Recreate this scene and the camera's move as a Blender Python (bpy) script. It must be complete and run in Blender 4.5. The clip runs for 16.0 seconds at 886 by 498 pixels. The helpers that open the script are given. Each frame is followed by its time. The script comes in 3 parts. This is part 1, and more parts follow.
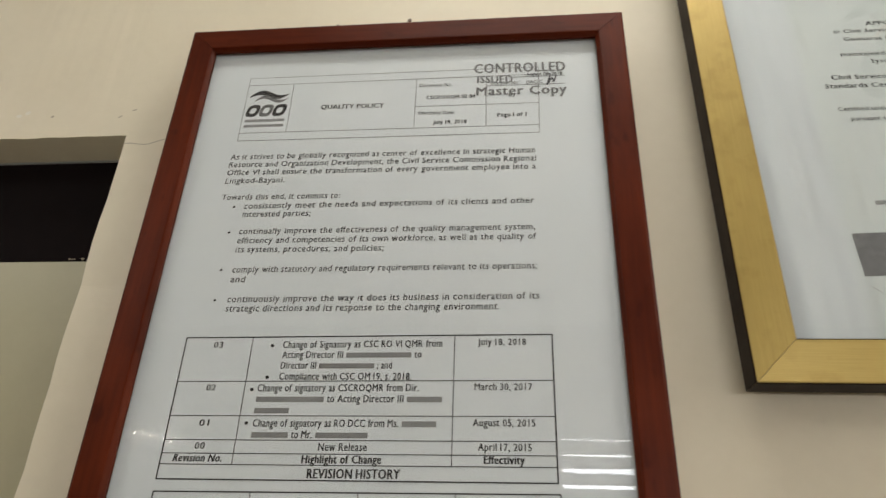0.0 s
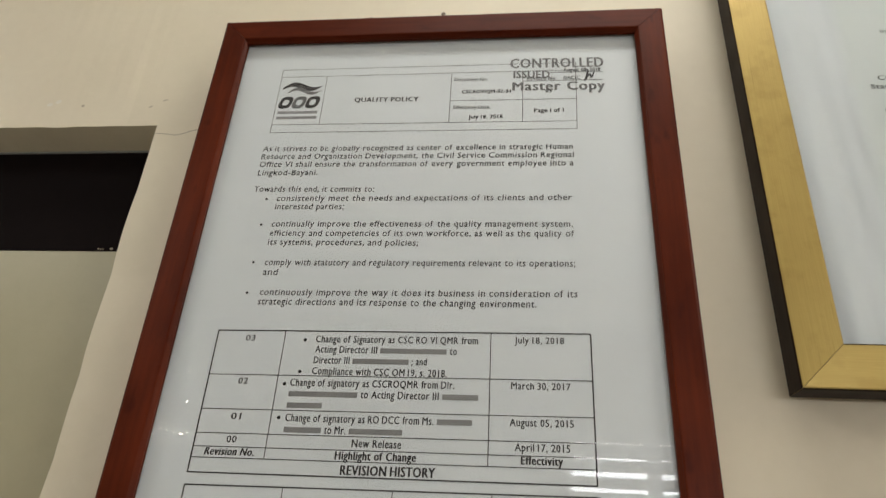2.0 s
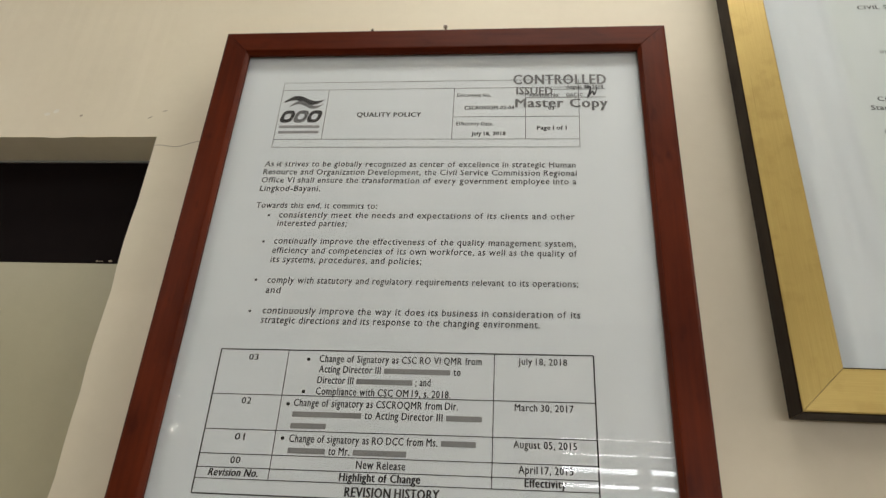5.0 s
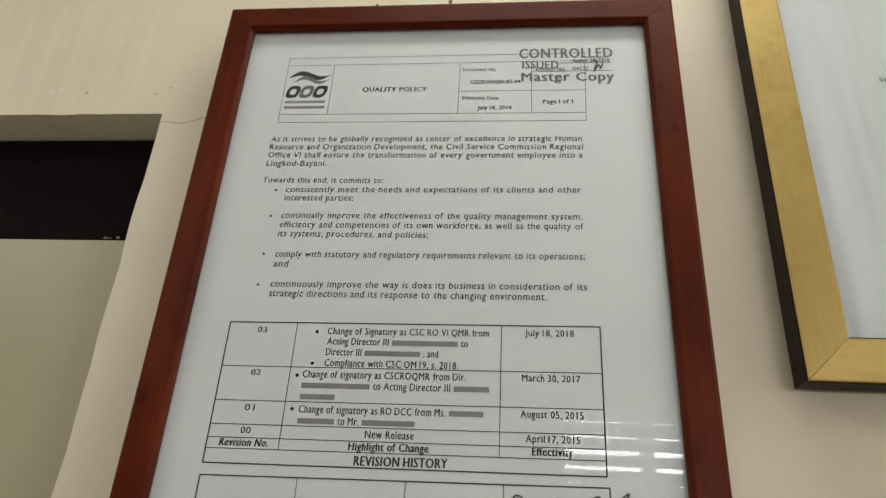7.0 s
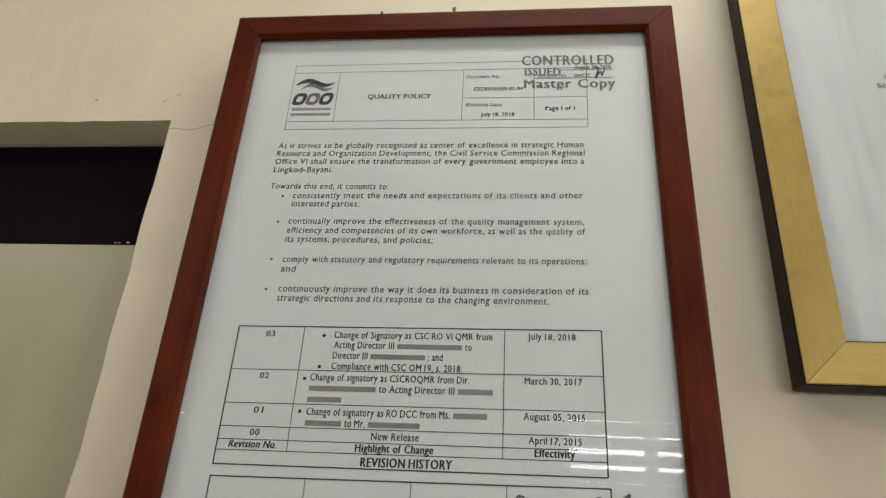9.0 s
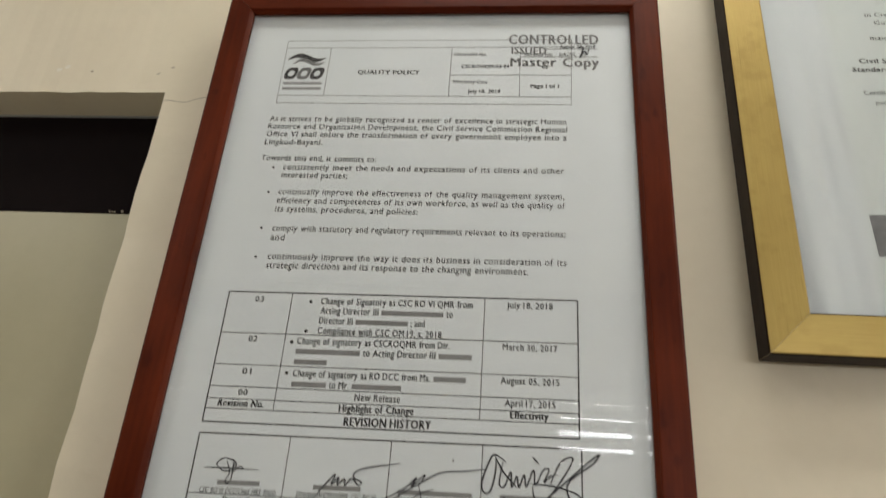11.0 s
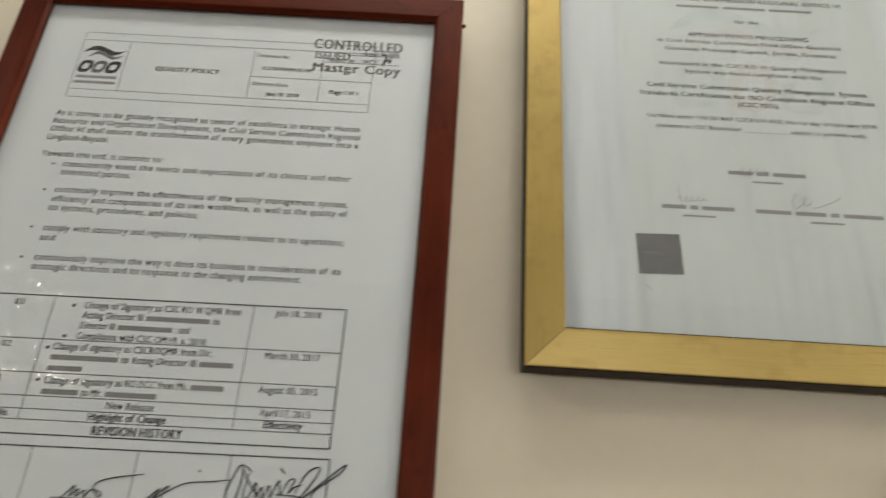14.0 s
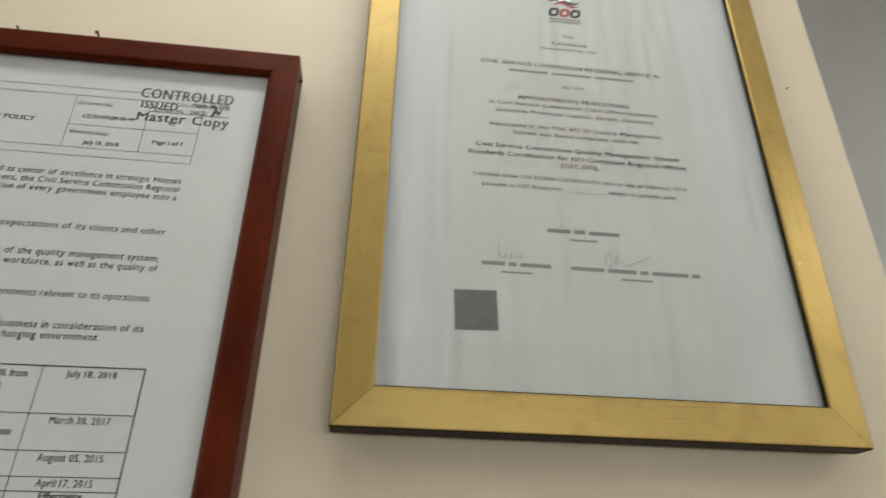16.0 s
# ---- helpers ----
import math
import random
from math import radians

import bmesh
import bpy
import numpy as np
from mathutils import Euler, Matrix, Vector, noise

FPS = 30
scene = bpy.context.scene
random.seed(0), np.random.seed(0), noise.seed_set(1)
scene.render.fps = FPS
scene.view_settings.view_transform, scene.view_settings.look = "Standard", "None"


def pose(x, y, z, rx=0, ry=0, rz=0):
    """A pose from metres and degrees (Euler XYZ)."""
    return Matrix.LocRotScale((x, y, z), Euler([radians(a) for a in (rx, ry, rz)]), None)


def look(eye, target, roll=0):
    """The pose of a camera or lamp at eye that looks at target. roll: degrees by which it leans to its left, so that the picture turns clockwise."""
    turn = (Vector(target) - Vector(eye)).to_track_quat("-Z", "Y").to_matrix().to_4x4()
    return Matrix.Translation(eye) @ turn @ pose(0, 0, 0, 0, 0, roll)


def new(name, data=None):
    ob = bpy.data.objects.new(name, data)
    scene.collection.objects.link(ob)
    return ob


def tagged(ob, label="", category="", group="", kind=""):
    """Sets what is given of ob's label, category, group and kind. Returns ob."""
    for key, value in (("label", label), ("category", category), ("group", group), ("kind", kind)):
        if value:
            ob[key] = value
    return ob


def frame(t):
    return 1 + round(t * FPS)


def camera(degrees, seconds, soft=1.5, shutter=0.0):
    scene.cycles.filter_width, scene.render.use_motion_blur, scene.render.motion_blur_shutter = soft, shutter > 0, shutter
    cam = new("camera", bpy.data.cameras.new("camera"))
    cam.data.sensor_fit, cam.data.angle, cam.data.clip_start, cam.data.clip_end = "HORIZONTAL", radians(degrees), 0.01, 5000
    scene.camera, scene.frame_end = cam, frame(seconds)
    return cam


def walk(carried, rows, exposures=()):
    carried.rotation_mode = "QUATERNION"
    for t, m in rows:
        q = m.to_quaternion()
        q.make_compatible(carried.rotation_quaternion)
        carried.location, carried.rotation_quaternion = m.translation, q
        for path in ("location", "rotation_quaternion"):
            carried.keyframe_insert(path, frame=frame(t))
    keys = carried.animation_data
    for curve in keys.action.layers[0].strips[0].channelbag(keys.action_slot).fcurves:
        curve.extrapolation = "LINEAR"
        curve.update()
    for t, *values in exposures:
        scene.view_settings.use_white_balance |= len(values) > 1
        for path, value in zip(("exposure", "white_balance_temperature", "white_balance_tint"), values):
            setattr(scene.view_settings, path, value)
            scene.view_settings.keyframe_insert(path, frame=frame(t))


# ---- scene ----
cam = camera(68.7, 16.0, soft=1.4, shutter=1.0)
PATH = [
    (0, (-0.005, 0.037, 1.616), (-0.205, 1.814, 2.511), 2.2),
    (0.5, (-0.021, 0.046, 1.618), (-0.235, 1.822, 2.512), 3.1),
    (1, (-0.033, 0.048, 1.619), (-0.257, 1.826, 2.506), 3.7),
    (1.5, (-0.034, 0.044, 1.619), (-0.255, 1.816, 2.519), 3.7),
    (2, (-0.035, 0.046, 1.616), (-0.263, 1.821, 2.509), 3.7),
    (2.5, (-0.038, 0.049, 1.622), (-0.257, 1.842, 2.48), 3.5),
    (3, (-0.042, 0.048, 1.646), (-0.249, 1.842, 2.506), 3.1),
    (5.5, (-0.049, 0.029, 1.639), (-0.247, 1.817, 2.514), 3.7),
    (6, (-0.049, 0.029, 1.637), (-0.244, 1.823, 2.499), 3.6),
    (6.5, (-0.046, 0.027, 1.633), (-0.247, 1.822, 2.49), 3.4),
    (7, (-0.053, 0.034, 1.627), (-0.26, 1.84, 2.461), 3.5),
    (7.5, (-0.054, 0.029, 1.63), (-0.266, 1.835, 2.462), 3.6),
    (8, (-0.054, 0.023, 1.629), (-0.273, 1.829, 2.461), 3.5),
    (10.5, (-0.043, 0.01, 1.622), (-0.251, 1.825, 2.434), 3.9),
    (11, (-0.035, 0.004, 1.604), (-0.242, 1.83, 2.393), 4.3),
    (11.5, (-0.016, 0.014, 1.594), (-0.232, 1.851, 2.355), 4.4),
    (12, (-0.008, 0.008, 1.6), (-0.218, 1.853, 2.344), 4.9),
    (12.5, (0.025, 0.012, 1.601), (-0.159, 1.858, 2.349), 4.6),
    (13, (0.075, 0.013, 1.605), (-0.048, 1.855, 2.374), 4.0),
    (13.5, (0.105, 0.018, 1.616), (0.029, 1.867, 2.374), 4.1),
    (14, (0.148, 0.006, 1.63), (0.121, 1.845, 2.417), 3.7),
    (14.5, (0.188, 0.015, 1.635), (0.199, 1.852, 2.425), 3.5),
    (15, (0.222, 0.021, 1.64), (0.321, 1.831, 2.484), 2.2),
    (15.5, (0.249, 0.011, 1.646), (0.395, 1.795, 2.538), 1.5),
    (16, (0.272, -0.005, 1.648), (0.458, 1.762, 2.566), 1.2),
]
walk(cam, [(t, look(eye, target, roll)) for t, eye, target, roll in PATH], [(0, -0.04), (12.5, -0.04), (14.0, -0.12), (16.0, -0.19)])

# ---- world, lamps ----
world = bpy.data.worlds.new("world")
scene.world = world
world.use_nodes = True
sky = world.node_tree.nodes.new("ShaderNodeTexSky")
sky.sky_type, sky.sun_disc = "NISHITA", False
sky.sun_elevation, sky.sun_rotation = radians(40), radians(120)
world.node_tree.links.new(sky.outputs[0], world.node_tree.nodes["Background"].inputs[0])
world.node_tree.nodes["Background"].inputs[1].default_value = 0.08
world.cycles.sampling_method = "NONE"


def area_lamp(name, m, sx, sy, watts, colour):
    lamp = bpy.data.lights.new(name, "AREA")
    lamp.shape, lamp.size, lamp.size_y, lamp.energy, lamp.color = "RECTANGLE", sx, sy, watts, colour
    ob = new(name, lamp)
    ob.matrix_world = m
    return ob


# fill lamps added to balance the light: two at windows, three under ceiling fixtures
area_lamp("window_fill", look((3.16, -1.9, 1.75), (0, -1.9, 1.75)), 1.4, 1.2, 16, (1.0, 0.985, 0.95))
# added on the room side of the louvre blades, for frontal fill
area_lamp("window_fill", look((1.19, -3.56, 1.38), (1.19, 0, 1.38)), 1.6, 0.5, 28, (1.0, 0.985, 0.955))
ADDED_FIXTURES = ((3.0, -1.0, 0.25, 1.2, 21, (1.0, 0.968, 0.895)), (-2.65, -1.3, 0.25, 1.2, 32, (0.99, 0.985, 0.94)), (0.20, 0.10, 1.2, 0.25, 13, (1.0, 0.97, 0.90)))
for fx, fy, wide, deep, watts, glow in ADDED_FIXTURES:
    area_lamp("ceiling_fill", look((fx, fy, 3.27), (fx, fy, 0)), wide, deep, watts, glow)

# ---- materials ----


class Mat:
    def __init__(self, name, rough=0.6, metal=0.0):
        self.m = bpy.data.materials.new(name)
        self.m.use_nodes = True
        self.t = self.m.node_tree
        self.b = self.t.nodes["Principled BSDF"]
        self.b.inputs["Roughness"].default_value = rough
        self.b.inputs["Metallic"].default_value = metal
        self.coord = self.t.nodes.new("ShaderNodeTexCoord")

    def noise(self, size, scale=(1, 1, 1), detail=4.0, rough=0.55):
        mp = self.t.nodes.new("ShaderNodeMapping")
        mp.inputs["Scale"].default_value = scale
        n = self.t.nodes.new("ShaderNodeTexNoise")
        n.inputs["Scale"].default_value = size
        n.inputs["Detail"].default_value = detail
        n.inputs["Roughness"].default_value = rough
        self.t.links.new(self.coord.outputs["Object"], mp.inputs[0])
        self.t.links.new(mp.outputs[0], n.inputs["Vector"])
        return n.outputs["Fac"]

    def ramp(self, fac, stops):
        r = self.t.nodes.new("ShaderNodeValToRGB")
        e = r.color_ramp.elements
        while len(e) < len(stops):
            e.new(0.5)
        for k, (p, c) in zip(e, stops):
            k.position, k.color = p, (*c, 1)
        self.t.links.new(fac, r.inputs[0])
        return r.outputs[0]

    def mix(self, a, b, fac, mode="MIX"):
        n = self.t.nodes.new("ShaderNodeMix")
        n.data_type, n.blend_type = "RGBA", mode
        for sock, v in ((n.inputs[0], fac), (n.inputs[6], a), (n.inputs[7], b)):
            if isinstance(v, bpy.types.NodeSocket):
                self.t.links.new(v, sock)
            elif isinstance(v, tuple):
                sock.default_value = (*v, 1)
            else:
                sock.default_value = v
        return n.outputs[2]

    def colour(self, c):
        if isinstance(c, tuple):
            self.b.inputs["Base Color"].default_value = (*c, 1)
        else:
            self.t.links.new(c, self.b.inputs["Base Color"])
        return self

    def bump(self, height, strength, distance):
        n = self.t.nodes.new("ShaderNodeBump")
        n.inputs["Strength"].default_value = strength
        n.inputs["Distance"].default_value = distance
        self.t.links.new(height, n.inputs["Height"])
        self.t.links.new(n.outputs[0], self.b.inputs["Normal"])
        return self

    def gloss(self, fac, lo, hi):
        n = self.t.nodes.new("ShaderNodeMapRange")
        n.inputs[3].default_value, n.inputs[4].default_value = lo, hi
        self.t.links.new(fac, n.inputs[0])
        self.t.links.new(n.outputs[0], self.b.inputs["Roughness"])
        return self


def painted(name, a, b, rough=0.55, relief=0.0012):
    """Emulsion paint on plaster: large soft stains, small specks, roller relief."""
    k = Mat(name, rough)
    big = k.ramp(k.noise(2.3, detail=5), [(0.35, a), (0.68, b)])
    k.colour(k.mix(big, k.ramp(k.noise(60, detail=3), [(0.30, (0.90, 0.89, 0.87)), (0.62, (1, 1, 1))]), 0.2, "MULTIPLY"))
    k.bump(k.noise(140, detail=5), 0.12, relief)
    return k.m


def wood(name, axis, dark, light, rough):
    """Stained wood with the grain along one axis."""
    k = Mat(name, rough)
    s = [1, 1, 1]
    s["xyz".index(axis)] = 0.05
    grain = k.noise(140, tuple(s), 6, 0.6)
    body = k.ramp(grain, [(0.22, dark), (0.80, light)])
    s["xyz".index(axis)] = 0.4
    cloud = k.ramp(k.noise(17, tuple(s), 4), [(0.36, (0.60, 0.52, 0.48)), (0.62, (1, 1, 1))])
    knot = k.ramp(k.noise(70, tuple(s), 2), [(0.28, (0.55, 0.45, 0.40)), (0.40, (1, 1, 1))])
    k.colour(k.mix(k.mix(body, cloud, 0.85, "MULTIPLY"), knot, 0.6, "MULTIPLY"))
    k.gloss(k.noise(30), rough - 0.08, rough + 0.12)
    k.bump(grain, 0.10, 0.0004)
    k.b.inputs["Specular IOR Level"].default_value = 0.12
    return k.m


def gilt(name, axis):
    """Brushed gold leaf, streaked along one axis, a little worn."""
    k = Mat(name, 0.42, 0.45)
    s = [1, 1, 1]
    s["xyz".index(axis)] = 0.02
    streak = k.noise(1100, tuple(s), 4, 0.6)
    body = k.ramp(streak, [(0.25, (0.45, 0.325, 0.096)), (0.75, (0.525, 0.385, 0.124))])
    wear = k.ramp(k.noise(11, detail=5), [(0.30, (0.80, 0.76, 0.70)), (0.6, (1, 1, 1))])
    s["xyz".index(axis)] = 0.03
    nicks = k.ramp(k.noise(260, tuple(s), 2, 0.4), [(0.69, (1, 1, 1)), (0.76, (0.60, 0.52, 0.42))])
    smudge = k.ramp(k.noise(34, detail=3), [(0.34, (0.86, 0.83, 0.76)), (0.46, (1, 1, 1))])
    k.colour(k.mix(k.mix(k.mix(body, wear, 0.55, "MULTIPLY"), smudge, 0.6, "MULTIPLY"), nicks, 0.55, "MULTIPLY"))
    k.gloss(streak, 0.35, 0.46)
    k.bump(streak, 0.10, 0.0003)
    return k.m


def plain(name, c, rough=0.6, metal=0.0, vary=0.12, size=40):
    k = Mat(name, rough, metal)
    d = tuple(v * (1 - vary) for v in c)
    k.colour(k.ramp(k.noise(size), [(0.3, d), (0.7, c)]))
    return k.m


def lit(name, c, strength):
    k = Mat(name, 0.5)
    k.colour(c)
    k.b.inputs["Emission Color"].default_value = (*c, 1)
    k.b.inputs["Emission Strength"].default_value = strength
    k.m.cycles.emission_sampling = "NONE"
    return k.m


def sheet(name, c, ripple, tint=None):
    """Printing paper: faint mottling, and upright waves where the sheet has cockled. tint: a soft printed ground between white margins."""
    k = Mat(name, 0.62)
    body = k.ramp(k.noise(9, detail=6), [(0.3, tuple(v * 0.96 for v in c)), (0.7, c)])
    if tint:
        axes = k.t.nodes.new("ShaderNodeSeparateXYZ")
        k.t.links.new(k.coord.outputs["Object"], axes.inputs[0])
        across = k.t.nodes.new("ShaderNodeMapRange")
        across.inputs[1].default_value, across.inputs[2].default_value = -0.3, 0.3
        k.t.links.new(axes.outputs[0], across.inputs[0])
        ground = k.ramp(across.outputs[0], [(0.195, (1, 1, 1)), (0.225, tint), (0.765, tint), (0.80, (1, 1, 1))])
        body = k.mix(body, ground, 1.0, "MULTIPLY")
    k.colour(body)
    k.bump(k.noise(16, (1, 1, 0.14), 2), ripple, 0.02)
    return k.m


CREAM = painted("cream_wall_paint", (0.71, 0.645, 0.505), (0.77, 0.705, 0.555))
GREY_BLUE = painted("grey_blue_wall_paint", (0.48, 0.51, 0.52), (0.54, 0.57, 0.58))
# unseen back wall, dark brown only to cut glass reflection and bounce on the sheets
DIM_BACK_WALL = painted("dim_back_wall", (0.17, 0.145, 0.12), (0.22, 0.19, 0.155))
WHITE_CEILING = painted("white_ceiling_paint", (0.72, 0.71, 0.68), (0.80, 0.79, 0.76))
PALE_BOARD = painted("pale_olive_board_paint", (0.40, 0.375, 0.25), (0.47, 0.44, 0.31), 0.42)
SOFFIT = painted("bare_render", (0.74, 0.70, 0.57), (0.81, 0.775, 0.64), 0.8, 0.003)
FLOOR_TILE = plain("beige_floor_tile", (0.27, 0.22, 0.17), 0.25)
JOINT = plain("tile_joint", (0.22, 0.20, 0.17), 0.85)
MAHOGANY = {a: wood("mahogany_" + a, a, (0.080, 0.0116, 0.0028), (0.128, 0.0205, 0.0047), 0.40) for a in "xz"}
EBONY = {a: wood("dark_wood_" + a, a, (0.012, 0.0072, 0.0048), (0.034, 0.020, 0.012), 0.48) for a in "xz"}
GILT = {a: gilt("gilt_" + a, a) for a in "xz"}
PAPER = sheet("white_printing_paper", (0.695, 0.73, 0.752), 0.12)
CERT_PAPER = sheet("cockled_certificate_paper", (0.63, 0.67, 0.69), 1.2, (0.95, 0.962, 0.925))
INK = plain("black_ink", (0.022, 0.021, 0.023), 0.6)
FAINT_INK = plain("thin_grey_ink", (0.035, 0.035, 0.035), 0.6)
STAMP_INK = plain("grey_stamp_ink", (0.20, 0.20, 0.205), 0.7, 0, 0.5, 160)
BAR_INK = plain("grey_bar_ink", (0.26, 0.26, 0.26), 0.6)
PEN = plain("pen_ink", (0.02, 0.02, 0.028), 0.5)
PALE_PEN = plain("pale_pen_ink", (0.30, 0.30, 0.31), 0.6)
RED_INK = plain("dull_red_ink", (0.42, 0.07, 0.08), 0.6)
PALE_BLUE_INK = plain("pale_blue_watermark", (0.578, 0.632, 0.622), 0.6)
PALE_RED_INK = plain("pale_red_watermark", (0.610, 0.626, 0.612), 0.6)
BOARD = plain("brown_hardboard", (0.22, 0.13, 0.07), 0.8)
STEEL = plain("rusty_steel", (0.10, 0.075, 0.055), 0.45, 0.7)
HOOK_PAINT = plain("grey_brown_enamel", (0.34, 0.30, 0.255), 0.5)
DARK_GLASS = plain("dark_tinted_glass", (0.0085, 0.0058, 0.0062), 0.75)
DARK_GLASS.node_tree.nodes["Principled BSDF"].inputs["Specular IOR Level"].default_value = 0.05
CRACK = plain("dirty_crack", (0.33, 0.28, 0.21), 0.9)
SCAR = plain("scuffed_plaster", (0.44, 0.38, 0.29), 0.9)
FILLER = plain("white_filler", (0.81, 0.77, 0.67), 0.8)
WHITE_METAL = plain("white_enamel", (0.75, 0.75, 0.73), 0.35)
SLAT = plain("frosted_grey_louvre", (0.34, 0.35, 0.35), 0.4)
ALUMINIUM = plain("aluminium", (0.45, 0.45, 0.45), 0.4, 0.8)
TUBE = lit("glowing_tube", (1.0, 0.95, 0.85), 4.0)
BULB = lit("glowing_bulb", (1.0, 0.93, 0.80), 60.0)
LAMP_GLASS = lit("glowing_lamp_glass", (1.0, 0.97, 0.9), 9.0)
OUTSIDE = lit("bright_daylight", (0.93, 0.97, 1.0), 13.0)
WIRE = plain("dark_green_wire", (0.02, 0.035, 0.02), 0.5)

# clear pane: what is behind shows straight through, under a mirror gloss by the angle
glass_kit = Mat("picture_glass", 0.0)
nodes, wires = glass_kit.t.nodes, glass_kit.t.links
see, shine, edge, blend = (nodes.new("ShaderNode" + k) for k in ("BsdfTransparent", "BsdfGlossy", "LayerWeight", "MixShader"))
see.inputs["Color"].default_value = (0.985, 0.99, 0.988, 1)
shine.inputs["Roughness"].default_value = 0.0
edge.inputs["Blend"].default_value = 0.5
power, share = nodes.new("ShaderNodeMath"), nodes.new("ShaderNodeMath")
power.operation, share.operation = "POWER", "MULTIPLY_ADD"
power.inputs[1].default_value = 5.0
share.inputs[1].default_value, share.inputs[2].default_value = 0.96, 0.030
wires.new(edge.outputs["Facing"], power.inputs[0])
wires.new(power.outputs[0], share.inputs[0])
wires.new(share.outputs[0], blend.inputs[0])
wires.new(see.outputs[0], blend.inputs[1])
wires.new(shine.outputs[0], blend.inputs[2])
wires.new(blend.outputs[0], nodes["Material Output"].inputs["Surface"])
nodes.remove(glass_kit.b)
GLASS = glass_kit.m

# ---- building kit ----


def mesh_of(name, bm, mats):
    me = bpy.data.meshes.new(name)
    bm.to_mesh(me)
    bm.free()
    for m in mats if isinstance(mats, (list, tuple)) else [mats]:
        me.materials.append(m)
    return me


def thing(name, at, label, category, group="", kind=""):
    e = new(name)
    e.location = at
    e.empty_display_size = 0.05
    return tagged(e, label, category, group, kind)


def part(name, bm, mats, parent, label=""):
    """Links a bmesh, built in world places, as one mesh under a thing, or under a part of it."""
    top = parent
    while top.parent:
        top = top.parent
    bmesh.ops.translate(bm, verts=bm.verts, vec=-top.location)
    ob = new(name, mesh_of(name, bm, mats))
    ob.parent = parent
    return tagged(ob, label)


def solo(name, bm, mats, at, label="", category="", group="", kind=""):
    """A thing that is one mesh, built in world places, with its origin at the given place."""
    at = Vector(at)
    bmesh.ops.translate(bm, verts=bm.verts, vec=-at)
    ob = new(name, mesh_of(name, bm, mats))
    ob.location = at
    return tagged(ob, label, category, group, kind)


def add_box(bm, x0, x1, y0, y1, z0, z1, bevel=0.0, mat=0):
    r = bmesh.ops.create_cube(bm, size=1.0, matrix=Matrix.Translation(((x0 + x1) / 2, (y0 + y1) / 2, (z0 + z1) / 2)) @ Matrix.Diagonal((x1 - x0, y1 - y0, z1 - z0, 1)))
    faces = {f for v in r["verts"] for f in v.link_faces}
    for f in faces:
        f.material_index = mat
    if bevel:
        bmesh.ops.bevel(bm, geom=list({e for v in r["verts"] for e in v.link_edges}), offset=bevel, segments=2, affect="EDGES", profile=0.5)
    return bm


def box(*a, **k):
    return add_box(bmesh.new(), *a, **k)


def add_rod(bm, a, b, r, r2=None, n=10):
    a, b = Vector(a), Vector(b)
    m = Matrix.Translation((a + b) / 2) @ (b - a).to_track_quat("Z", "Y").to_matrix().to_4x4()
    bmesh.ops.create_cone(bm, cap_ends=True, segments=n, radius1=r, radius2=r if r2 is None else r2, depth=(b - a).length, matrix=m)
    return bm


def rail(side, x0, x1, z0, z1, profile, mats_of):
    """One mitred side of a frame whose outer edges are x0..x1, z0..z1; profile: (inset from the outer edge, y)."""
    bm = bmesh.new()
    rows = []
    for u, y in profile:
        ends = {"bottom": ((x0 + u, z0 + u), (x1 - u, z0 + u)), "top": ((x1 - u, z1 - u), (x0 + u, z1 - u)),
                "left": ((x0 + u, z1 - u), (x0 + u, z0 + u)), "right": ((x1 - u, z0 + u), (x1 - u, z1 - u))}[side]
        (xa, za), (xb, zb) = ends
        slack = Vector((xb - xa, 0, zb - za)).normalized() * 0.0003
        rows.append([bm.verts.new(Vector((xa, y, za)) + slack), bm.verts.new(Vector((xb, y, zb)) - slack)])
    n = len(rows)
    for i in range(n):
        a, b = rows[i], rows[(i + 1) % n]
        f = bm.faces.new((a[0], b[0], b[1], a[1]))
        f.material_index = mats_of[i]
        f.smooth = False
    for e in (0, 1):
        bm.faces.new([r[e] for r in rows])
    bmesh.ops.recalc_face_normals(bm, faces=bm.faces)
    return bm


def strip(bm, x0, z0, x1, z1, w, y):
    """A printed rule from one place to another."""
    d = Vector((x1 - x0, z1 - z0)).normalized() * (w / 2)
    q = [(x0 - d.y, z0 + d.x), (x0 + d.y, z0 - d.x), (x1 + d.y, z1 - d.x), (x1 - d.y, z1 + d.x)]
    bm.faces.new([bm.verts.new((x, y, z)) for x, z in q])
    return bm


